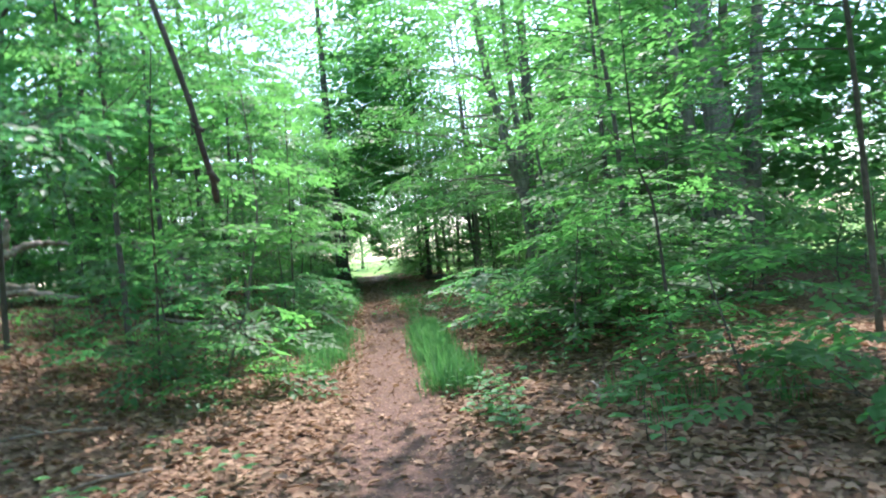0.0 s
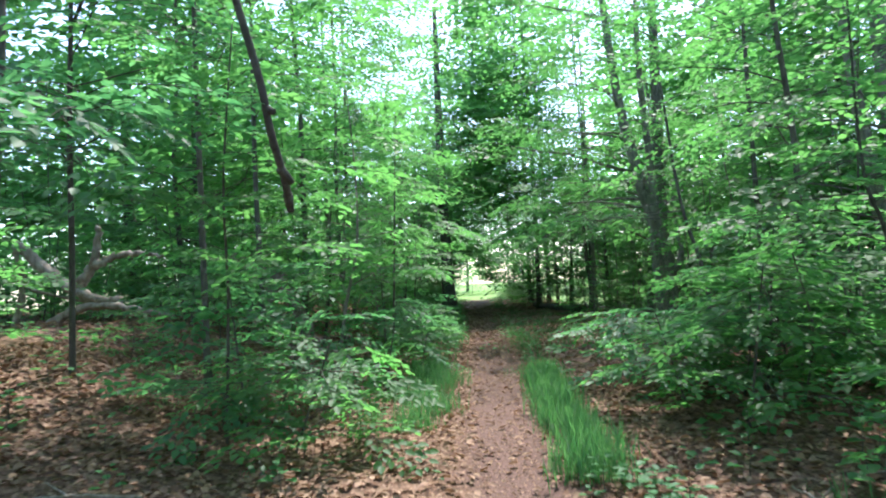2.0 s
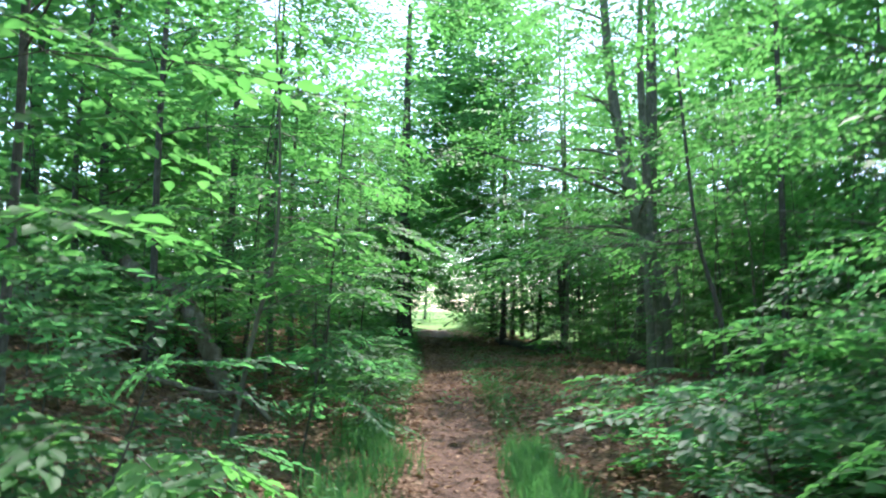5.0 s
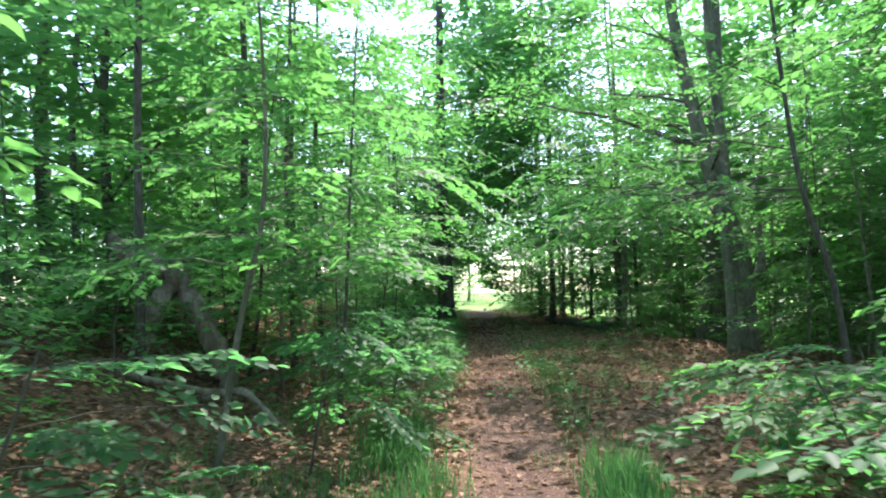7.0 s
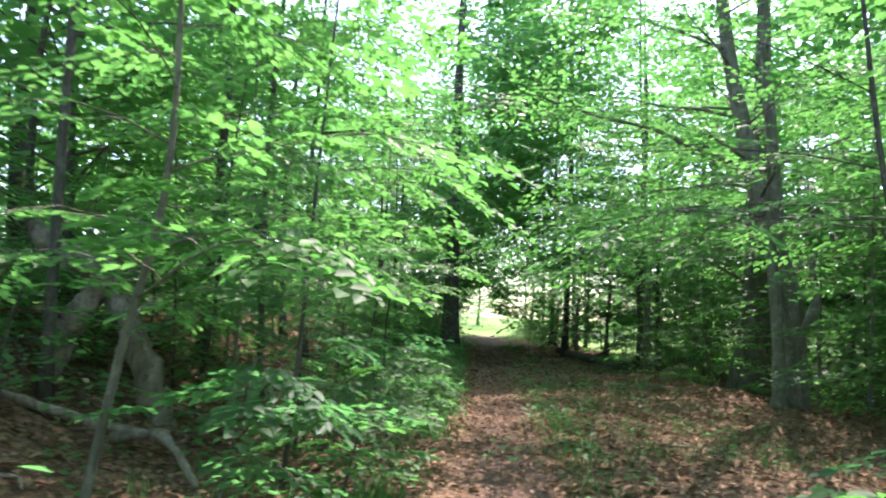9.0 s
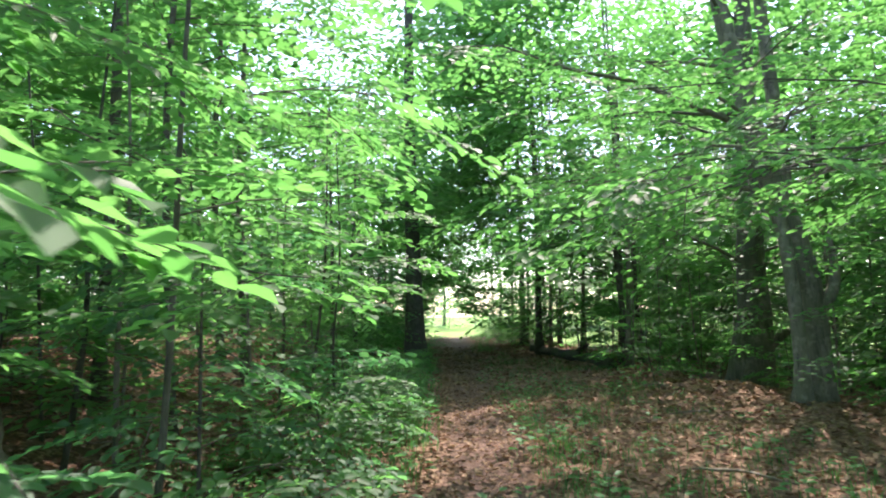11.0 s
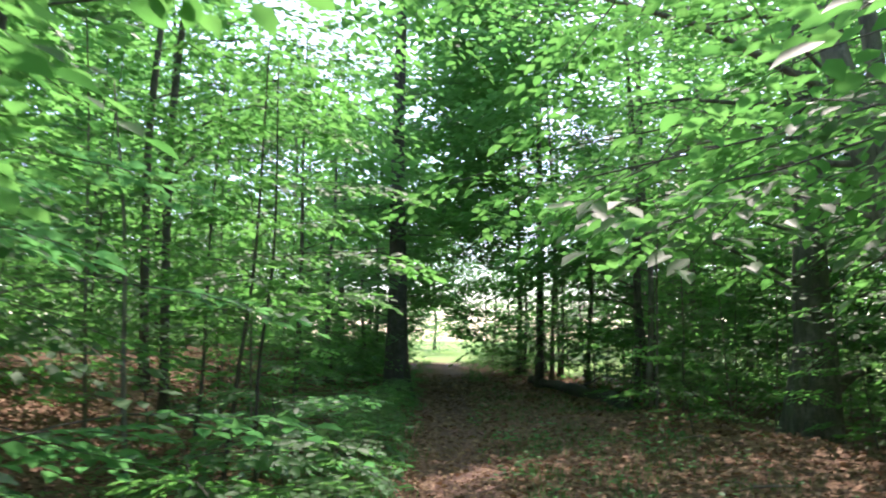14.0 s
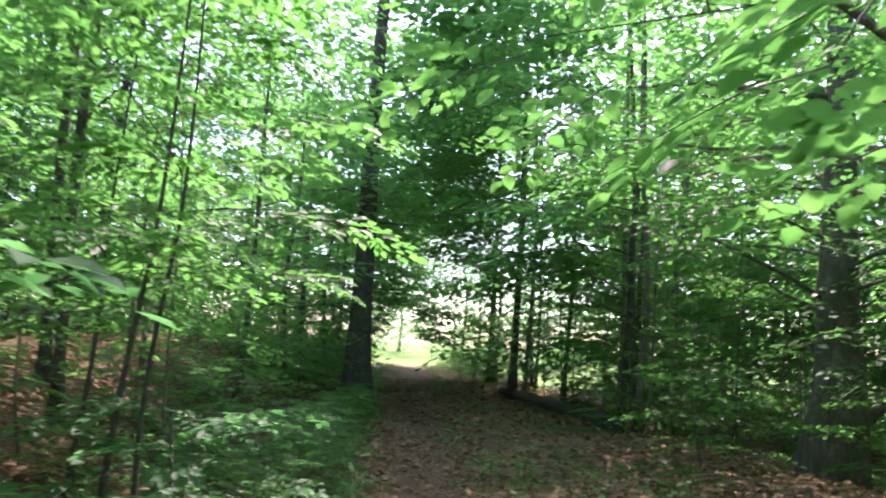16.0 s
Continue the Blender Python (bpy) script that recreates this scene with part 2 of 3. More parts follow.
def foliage(O, A, U, S, kind="near", wide=0.66, clear=None):
    """Leaves of many sprays at origins O, along A with upward sides U, of lengths S. clear: a test of points that stay free."""
    O, A, U, S = (np.asarray(v, float) for v in (O, A, U, S))
    A = unit(A)
    Y = unit(np.cross(U, A))
    Z = np.cross(A, Y)
    R = np.stack((A, Y, Z), -1)
    pick = rng.integers(0, len(SPRAYS[kind]), len(O))
    out, twigs = [], []
    for k, (P, D, N, L, W) in enumerate(SPRAYS[kind]):
        m = pick == k
        if not m.any():
            continue
        r, s = R[m], S[m]
        p = np.einsum("nij,mj->nmi", r, P) * s[:, None, None] + O[m][:, None]
        d = np.einsum("nij,mj->nmi", r, D)
        nn = np.einsum("nij,mj->nmi", r, N)
        ll = np.tile(L, (len(s), 1)) * (0.75 + 0.25 * s[:, None])
        p, d, nn, ll = p.reshape(-1, 3), d.reshape(-1, 3), nn.reshape(-1, 3), ll.ravel()
        nn = unit(nn + rng.normal(0, 0.13, nn.shape))
        keep = rng.random(len(p)) > 0.08
        if clear is not None:
            keep &= ~clear(p)
        if keep.any():
            out.append(blades(p[keep], d[keep], nn[keep], ll[keep], wide, lod=0 if kind == "near" else 1))
        if kind in ("near", "mid"):
            for o, rr, sc in zip(O[m], r, s):
                line = np.array([o + sc * (rr @ np.array((u, 0, -0.14 * u * u))) for u in (0, 0.5, 1.0)])
                if clear is None or not clear(line).any():
                    twigs.append(tube(line, np.array((0.0045, 0.003, 0.0012)) * (0.6 + 0.6 * sc), 3))
    return (join(out) if out else None), (join(twigs) if twigs else None)


def keep_clear(base):
    """Free air for the walker along the trodden line, in a thing's own space."""
    bx, by, bz = base

    def test(p):
        x, y, z = p[:, 0] + bx, p[:, 1] + by, p[:, 2] + bz
        near = (np.abs(x - 0.05) < 0.42) & (y < 19) & (z > 0.3) & (z < 2.15)
        tunnel = ((x + 0.2) / 0.8) ** 2 + ((z - 1.2) / 2.1) ** 2 < rng.uniform(0.55, 1.25, len(x))
        return near | (tunnel & (y > 24))
    return test


def limb_line(start, az, rise, length, droop, k=6, wiggle=0.05):
    s = np.linspace(0, 1, k)
    P = np.stack((np.sin(az) * s, np.cos(az) * s, rise * s - droop * s * s), -1) * length
    P[1:] += rng.normal(0, wiggle * length / k, (k - 1, 3))
    return P + np.asarray(start)


def grow(name, label, base, line, r0, r1, limbs, kind="near", bark=None, leaf=None, flare=0.6, sides=10, spray=0.8, per=1.0,
         category="tree", group="", extra=(), clear=True, limb_r=0.35):
    """A tree or sapling. line: its stem's points from the base; limbs: rows of (height share, azimuth degrees, rise, length, droop)."""
    bark, leaf = bark or BARK, leaf or BEECH
    root = new(name)
    root.location = base
    P = spline(line, max(8, int(len(line) * 5)))
    R = np.linspace(1, 0, len(P)) ** 0.8 * (r0 - r1) + r1
    part("trunk", tube(P, R, sides, 0.03, flare), bark, root, smooth=True)
    for eline, e0, e1 in extra:
        E = spline(eline, max(6, int(len(eline) * 4)))
        part("stem", tube(E, np.linspace(e0, e1, len(E)), sides, 0.03, flare if eline[0][2] < 0.1 else 0), bark, root, smooth=True)
    O, A, U, S, wood = [], [], [], [], []
    for share, az, rise, length, droop in limbs:
        i = min(share, 0.999) * (len(P) - 1)
        lo = int(i)
        start = P[lo] + (P[min(lo + 1, len(P) - 1)] - P[lo]) * (i - lo)
        ln = limb_line(start, radians(az), rise, length, droop)
        rb = min(R[lo] * limb_r, 0.008 + 0.009 * length)
        bough = tube(ln, np.linspace(rb, 0.003, len(ln)), 5)
        if kind in ("far", "back"):
            wood.append(bough)
        else:
            part("limb", bough, bark, root, smooth=True)
        n = max(2, int(length * 4.0 * per))
        flip = 1
        for s in np.linspace(0.18, 1.0, n):
            flip = -flip
            j = s * (len(ln) - 1)
            a = min(int(j), len(ln) - 2)
            o = ln[a] + (ln[a + 1] - ln[a]) * (j - a)
            d = unit(ln[a + 1] - ln[a])
            turn = flip * radians(rng.uniform(25, 75)) * (1 if s < 0.97 else 0.1)
            c, sn = math.cos(turn), math.sin(turn)
            d = np.array((d[0] * c - d[1] * sn, d[0] * sn + d[1] * c, d[2] * 0.6 + rng.normal(-0.08, 0.12)))
            reach = rng.uniform(0, 0.24) * length * (1.15 - s)
            tip = o + d * reach + (0, 0, rng.normal(0, 0.05) * length * 0.5)
            if reach > 0.15 and kind in ("near", "mid"):
                wood.append(tube(np.array((o, (o + tip) / 2 + (0, 0, 0.02), tip)), (0.006, 0.005, 0.004), 3))
            O.append(tip)
            A.append(d)
            U.append((rng.normal(0, 0.22), rng.normal(0, 0.22), 1))
            S.append(spray * rng.uniform(0.65, 1.2))
    test = keep_clear(base) if clear else None
    if O:
        leaves, twigs = foliage(O, A, U, S, kind, clear=test)
        if twigs is not None:
            wood.append(twigs)
        if wood:
            tagged(part("twigwork", join(wood), bark, root), kind="stuff")
        if leaves is not None:
            tagged(part("crown", leaves, leaf, root), kind="stuff")
    return tagged(root, label, category, group)


def limb_set(n, lo, hi, length, rise=(0.1, 0.5), droop=(0.1, 0.35), taper=0.6, az=(0, 360)):
    """n limbs spread up a stem, longer below than above."""
    rows = []
    for k, s in enumerate(np.linspace(lo, hi, n)):
        a = az[0] + (k * 137.5 + rng.uniform(-25, 25)) % (az[1] - az[0])
        rows.append((s, a, rng.uniform(*rise), length * (1 - taper * (s - lo) / max(hi - lo, 0.01)) * rng.uniform(0.75, 1.2), rng.uniform(*droop)))
    return rows


def height_at(x, y):
    """The lie of the ground."""
    x, y = np.asarray(x, float), np.asarray(y, float)
    near = np.exp(-(x / 3.0) ** 2)
    z = 0.05 * np.sin(0.9 * x + 0.4 * y) + 0.04 * np.sin(1.7 * y - 0.6 * x + 1) + 0.025 * np.sin(3.1 * x + 2.3 * y)
    z = z * (1 - 0.85 * near)
    z = z - 0.035 * np.exp(-((x - 0.17 - 0.008 * y) / 0.4) ** 2) + 0.02
    left = np.clip((-x - 2.0) / 5.0, 0, 1)
    z = z + 1.2 * left * left * (3 - 2 * left) * np.clip((y - 3) / 6.0, 0, 1)
    u = np.clip((x - 4.8) / 4.0, 0, 1) * np.clip((y - 21) / 6.0, 0, 1)
    return z - 0.9 * u * u * (3 - 2 * u)


# ---- ground ----
def build_ground():
    xs = np.concatenate((-np.geomspace(400, 9, 16), np.arange(-8.8, 8.8, 0.14), np.geomspace(9, 400, 16)))
    ys = np.concatenate((-np.geomspace(300, 6, 12), np.arange(-5, 36, 0.16), np.arange(36, 66, 0.6), np.geomspace(67, 600, 14)))
    X, Y = np.meshgrid(xs, ys)
    Z = height_at(X, Y) + 0.012 * np.sin(9 * X + 3 * np.sin(5 * Y)) * np.sin(7.3 * Y + 2 * np.sin(4 * X))
    Z = np.where((np.abs(X) > 60) | (Y > 120) | (Y < -40), 0.0, Z)
    V = np.stack((X, Y, Z), -1).reshape(-1, 3)
    i, j = np.meshgrid(np.arange(len(ys) - 1), np.arange(len(xs) - 1), indexing="ij")
    a = i * len(xs) + j
    Q = np.stack((a, a + 1, a + 1 + len(xs), a + len(xs)), -1).reshape(-1, 4)
    ob = new("ground", mesh_of("ground", V, Q, FLOOR, True))
    tagged(ob, "leaf-strewn brown forest floor with a trodden earth path", "ground", kind="structure")


build_ground()

# ---- trees that stand out ----
rng = np.random.default_rng(11)
grow("beech_tree", "many-stemmed grey beech tree behind low shrubs", (9.4, 16.5, -0.1), [(0, 0, 0), (-0.1, 0, 3), (-0.3, 0.2, 7), (-0.4, 0.3, 14)], 0.48, 0.08,
     limb_set(24, 0.24, 0.95, 4.2, (0.2, 0.7)), "mid", BARK, spray=1.15, sides=16,
     extra=(([(0.5, 0.3, 0), (0.7, 0.3, 2.5), (1.3, 0.4, 6), (2.0, 0.5, 11)], 0.36, 0.06), ([(-0.45, 0.1, 0), (-0.7, 0.1, 2.5), (-1.1, 0.1, 6), (-1.3, 0.2, 11)], 0.24, 0.05)))
grow("beech_tree", "forked grey beech tree with a burl and spreading roots", (5.65, 22.0, -0.1), [(0, 0, 0), (0.0, 0, 2.0), (-0.42, 0, 3.6), (-0.75, 0.1, 5.2), (-1.15, 0.2, 8), (-1.5, 0.3, 14)], 0.25, 0.07,
     limb_set(20, 0.32, 0.95, 3.8, (0.2, 0.7)) + limb_set(5, 0.42, 0.85, 5.2, (0.1, 0.4), (0.1, 0.25), 0.3, (225, 315)), "mid", BARK, spray=1.1, sides=16,
     extra=(([(-0.3, 0, 3.2), (-0.2, 0.1, 4.2), (-0.35, 0.2, 8), (-0.2, 0.3, 12)], 0.16, 0.05), ([(-0.40, -0.5, 0), (-0.40, -0.45, 1.4), (-0.42, -0.25, 2.8), (-0.45, 0, 3.9)], 0.11, 0.09),
            ([(0.12, -0.1, 1.6), (0.34, -0.12, 1.85), (0.42, -0.12, 2.25), (0.37, -0.1, 2.65), (0.45, -0.1, 3.0)], 0.11, 0.03)))
grow("beech_tree", "stout grey beech tree on the edge of the bank", (6.6, 26.3, -0.35), [(-0.05, 0, 0), (0.1, 0, 1.6), (0.1, 0, 2.8), (0.2, 0, 5), (0.4, 0.2, 9), (0.5, 0.3, 15)], 0.40, 0.09,
     limb_set(22, 0.34, 0.95, 4.2, (0.3, 0.8)) + limb_set(3, 0.5, 0.85, 5.5, (0.1, 0.4), (0.1, 0.25), 0.3, (225, 300)), "mid", BARK_OLD, spray=1.1, sides=18, flare=0.45,
     extra=(([(-0.25, -0.1, 0), (-0.35, -0.15, 0.7), (-0.2, -0.1, 1.5), (0.0, 0, 2.2)], 0.24, 0.12), ([(0.3, -0.1, 1.0), (0.65, -0.15, 1.3), (0.85, -0.15, 1.35)], 0.12, 0.05)))
grow("ivy_clad_tree", "dark ivy-clad tree trunk beside the path", (-1.15, 32.0, 0), [(0, 0, 0), (0.05, 0, 3), (0.0, 0, 7), (0.1, 0, 14)], 0.30, 0.09,
     limb_set(16, 0.12, 0.95, 2.0), "mid", BARK_DARK, BEECH, spray=0.95, sides=14, per=0.8)

# ---- saplings beside the path ----
rng = np.random.default_rng(12)
def sapling(label, base, line, r0, limbs, kind="near", spray=0.62, leaf=None, bark=None, per=1.0, **kw):
    return grow("sapling", label, base, line, r0, 0.006, limbs, kind, bark or BARK_THIN, leaf, 0.25, 8, spray, per, "young tree", **kw)


sapling("thin young beech sapling in leaf", (-2.5, 8.5, 0), [(0, 0, 0), (0.2, -0.35, 1.5), (0.4, -0.9, 2.5), (0.6, -1.1, 3.8)], 0.017, limb_set(15, 0.38, 1.0, 1.15))
sapling("slim grey beech sapling in leaf", (-2.3, 12.9, 0), [(0, 0, 0), (0.2, 0, 1.2), (0.45, -0.1, 2.2), (0.5, -0.2, 3.4), (0.4, -0.3, 5.2)], 0.034, limb_set(20, 0.3, 1.0, 1.5), bark=BARK)
sapling("slim beech sapling in leaf", (-1.6, 14.7, 0), [(0, 0, 0), (0.1, 0, 1.5), (0.2, -0.1, 3), (0.3, 0, 5)], 0.024, limb_set(16, 0.34, 1.0, 1.3))
sapling("thin beech sapling in leaf", (-2.1, 21.0, 0), [(0, 0, 0), (0.2, -0.3, 1.2), (0.35, -0.4, 2.4), (0.4, -0.4, 4.5)], 0.028, limb_set(14, 0.42, 1.0, 1.1))
sapling("thin beech sapling in leaf", (-2.75, 21.9, 0), [(0, 0, 0), (0.1, 0, 1.2), (0.1, 0, 2.6), (0.2, 0, 4.8)], 0.026, limb_set(14, 0.45, 1.0, 1.1))
sapling("thin dark sapling in leaf", (-1.55, 20.2, 0), [(0, 0, 0), (-0.05, 0.1, 1.2), (0.05, 0.1, 2.4), (0.0, 0.2, 4.2)], 0.02, limb_set(12, 0.5, 1.0, 1.0), bark=BARK_DARK)
sapling("thin dark sapling in leaf", (-3.5, 17.2, 0), [(0, 0, 0), (0.25, -0.1, 1.4), (0.35, -0.2, 2.8), (0.6, -0.2, 5.2)], 0.034, limb_set(14, 0.45, 1.0, 1.3), bark=BARK_DARK)
sapling("slim grey sapling in leaf", (-2.9, 17.0, 0), [(0, 0, 0), (0.0, 0, 1.4), (0.08, 0, 2.8), (0.0, 0, 5.0)], 0.03, limb_set(14, 0.45, 1.0, 1.2), bark=BARK)
sapling("dark crooked sapling among shrubs", (3.3, 7.3, 0), [(0, 0, 0), (-0.05, 0, 1.6), (-0.2, 0, 2.3), (-0.2, 0, 4.2)], 0.022, limb_set(16, 0.35, 1.0, 1.3), bark=BARK_DARK)

# more slim trees with long limbs that arch over the path
def arching(x, y, h, r, reach, low=0.2, n=16, kind="mid", label="slim beech tree with limbs arching over the path", bark=None, lean=0.0, per=0.9, spray=1.05, leaf=None, extra=(), fan=80):
    toward = 90.0 if x < 0 else 270.0
    limbs = [(s, toward + rng.uniform(-fan, fan), rng.uniform(0.15, 0.55), reach * rng.uniform(0.6, 1.15) * (1 - 0.4 * s), rng.uniform(0.15, 0.4)) for s in np.linspace(low, 1.0, n)]
    z = float(height_at(x, y)) - 0.05
    bend = rng.uniform(-0.25, 0.25, 2)
    return grow("beech_tree", label, (x, y, z), [(0, 0, 0), (bend[0], bend[1], h * 0.35), (lean * 0.5, 0, h * 0.65), (lean, 0.1, h)], r, 0.02,
                limbs, kind, bark or BARK_THIN, leaf, 0.5, 10, spray, per, extra=extra)


rng = np.random.default_rng(21)
for x, y, h, r, reach, low in ((-3.5, 10.6, 8.0, 0.045, 3.2, 0.42), (-4.3, 15.6, 10, 0.06, 4.0, 0.36), (-3.3, 19.2, 10, 0.05, 3.8, 0.38), (4.3, 11.2, 8, 0.05, 2.5, 0.36), (5.2, 6.6, 6.5, 0.035, 2.8, 0.46)):
    arching(x, y, h, r, reach, low, 15, "near", per=0.75, spray=0.95)
for x, y, h, r, reach, low in ((-3.9, 24, 11, 0.07, 3.6, 0.3), (4.9, 30.2, 10, 0.09, 2.6, 0.22)):
    arching(x, y, h, r, reach, low, 18, per=0.8)
grow("beech_tree", "young beech with a broken knotty limb hanging down", (-4.7, 9.6, 0.1), [(0, 0, 0.2), (0.1, -0.1, 1.8), (0.3, -0.4, 3.4), (0.6, -0.8, 5.2), (0.6, -0.9, 7.0)], 0.04, 0.015,
     [(0.46, 148, 0.0, 4.8, 0.12), (0.44, 160, 0.0, 4.4, 0.10), (0.40, 148, 0.15, 3.2, 0.22), (0.46, 128, 0.1, 2.9, 0.15), (0.5, 160, 0.05, 3.6, 0.15), (0.56, 95, 0.2, 2.6, 0.2), (0.6, 140, 0.2, 3.0, 0.2), (0.64, 30, 0.3, 2.2, 0.2), (0.7, 110, 0.3, 2.6, 0.2), (0.8, 200, 0.3, 2.0, 0.2), (0.9, 60, 0.4, 1.8, 0.2), (0.99, 140, 0.5, 1.5, 0.2)],
     "near", BARK_DARK, BEECH_DEEP, spray=0.72, per=0.7,
     extra=(([(0.5, -0.6, 4.5), (2.1, -2.4, 5.0), (3.0, -3.6, 4.4), (3.35, -3.95, 3.4), (3.52, -3.9, 2.7), (3.56, -3.82, 2.35), (3.58, -3.65, 2.12), (3.57, -3.52, 1.97)], 0.02, 0.025),
            ([(3.54, -3.86, 2.5), (3.6, -3.88, 2.47)], 0.028, 0.02), ([(3.57, -3.7, 2.17), (3.62, -3.62, 2.09)], 0.031, 0.022), ([(3.57, -3.55, 2.03), (3.57, -3.49, 1.93)], 0.033, 0.022)))
rng = np.random.default_rng(22)
for x, y in ((-3.4, 30.5), (-3.3, 35), (-2.8, 40.5), (-3.0, 46), (-2.4, 52), (-2.8, 57.5), (6.4, 34.5), (4.6, 40.0), (3.6, 43.5), (3.3, 48.5), (2.9, 53), (3.0, 58)):
    arching(x, y, rng.uniform(8, 11), rng.uniform(0.05, 0.09), 4.0, 0.18, 14, "far", per=0.75, spray=1.25)
for x, y in ((-4.2, 43.5), (4.8, 46), (-4, 55)):
    arching(x, y, rng.uniform(13, 15), rng.uniform(0.1, 0.14), 6.2, 0.42, 18, "far", per=0.8, spray=1.6, label="tall beech tree closing over the path")

rng = np.random.default_rng(33)
# the last row, at (7.6, 8.6), is an unseen tree added only to shade the ground
for x, y, h, reach, low, kind, n in ((-4.5, 19.8, 14, 6.0, 0.5, "mid", 10), (-4.9, 25.6, 12, 4.0, 0.40, "mid", 8),
                                     (5.0, 37.5, 13, 6.0, 0.32, "far", 17), (5.0, 43, 14, 6.0, 0.35, "far", 17), (-3.6, 49, 13, 5.5, 0.34, "far", 16), (7.6, 8.6, 14, 8.5, 0.6, "far", 3)):
    arching(x, y, h, 0.08, reach, low, n, kind, per=0.75, spray=1.5, fan=50, label="tall beech tree closing high over the path or added for shade")
# the trees at y 7.8 and 8.2 stay unseen, added to shade the near floor
for x, y, h, reach, low, kind, n in ((6.8, 18.2, 13, 7.0, 0.52, "mid", 10), (5.0, 31.6, 15, 6.2, 0.5, "far", 10), 
                                     (7.0, 7.8, 12, 8.0, 0.55, "mid", 14), (-4.8, 8.2, 12, 5.6, 0.6, "mid", 11)):
    arching(x, y, h, 0.07, reach, low, n, kind, per=0.8, spray=1.45, fan=55, label="tall slim beech tree closing high over the path or added for shade")
for x, y, h, low in ((4.8, 30.0, 9, 0.34), (5.6, 33.6, 15, 0.26), (3.9, 38.2, 16, 0.2)):
    arching(x, y, h, 0.08, 3.6, low, 17, "far", per=0.95, spray=1.25, fan=180, bark=BARK, label="slim grey beech tree with a ragged crown")
for x, y in ((3.3, 37.0), (3.4, 43.5)):
    arching(x, y, 20, 0.13, 6.0, 0.42, 18, "back", per=0.8, spray=1.75, fan=90, label="very tall beech tree closing high over the path or added for shade")
for x, y in ((10.5, 20.5), (-8.0, 20.5)):
    arching(x, y, 11, 0.08, 4.0, 0.26, 20, "mid", per=0.8, spray=1.25, label="leafy beech tree of the wood")
rng = np.random.default_rng(23)
# a limb hangs low across the path from a leaning pole
grow("beech_tree", "thin leaning beech with a low limb over the path", (5.2, 17.0, -0.05), [(0, 0, 0), (-0.15, 0.1, 1.6), (-0.5, 0.2, 3.2), (-0.8, 0.2, 6.5)], 0.055, 0.02,
     [(0.62, 261, 0.0, 4.2, 0.17), (0.60, 243, 0.0, 3.9, 0.06), (0.62, 264, 0.0, 4.1, 0.20), (0.66, 284, 0.0, 4.4, 0.1), (0.70, 272, 0.2, 4.2, 0.2), (0.8, 262, 0.4, 3.4, 0.2), (0.95, 285, 0.5, 3.0, 0.2)],
     "near", BARK_THIN, spray=0.75, per=0.8)

rng = np.random.default_rng(35)
sapling("low beech sapling with a flat tier of leaves", (-1.45, 12.7, 0), [(0, 0, 0), (0.1, 0, 0.6), (0.2, 0.1, 1.25)], 0.013, limb_set(7, 0.55, 1.0, 0.6, (0.1, 0.3)), "near", 0.5, BEECH_DEEP, per=0.9)
rng = np.random.default_rng(24)
for x, y, h in ((-2.3, 8.6, 1.7), (-1.7, 8.0, 1.0), (-2.4, 10.0, 1.2), (-1.05, 14.35, 0.7), (-1.9, 16.2, 2.3), (-1.3, 18.2, 0.8), (-1.3, 20.3, 1.0), (-1.1, 22.4, 0.8),
                (2.3, 9.6, 1.1), (2.5, 8.4, 1.5), (3.5, 10.2, 1.6), (3.3, 9.9, 2.2), (2.2, 10.9, 1.0), (3.0, 5.3, 1.0), (3.1, 4.1, 0.7), (3.2, 12.6, 0.9), (4.0, 11.0, 2.0)):
    b = rng.uniform(-0.2, 0.2, 2)
    sapling("low beech sapling with layered fresh leaves", (x, y, float(height_at(x, y)) - 0.02), [(0, 0, 0), (b[0], b[1], h * 0.5), (b[0] * 2, b[1] * 2, h)], 0.008 + 0.005 * h,
            limb_set(int(9 + 4 * h), 0.12, 1.0, 0.55 + 0.28 * h, (0.1, 0.6)), "near", 0.5 + 0.06 * h, BEECH_DEEP if rng.random() < 0.6 else BEECH, per=0.9, group="saplings along the path")


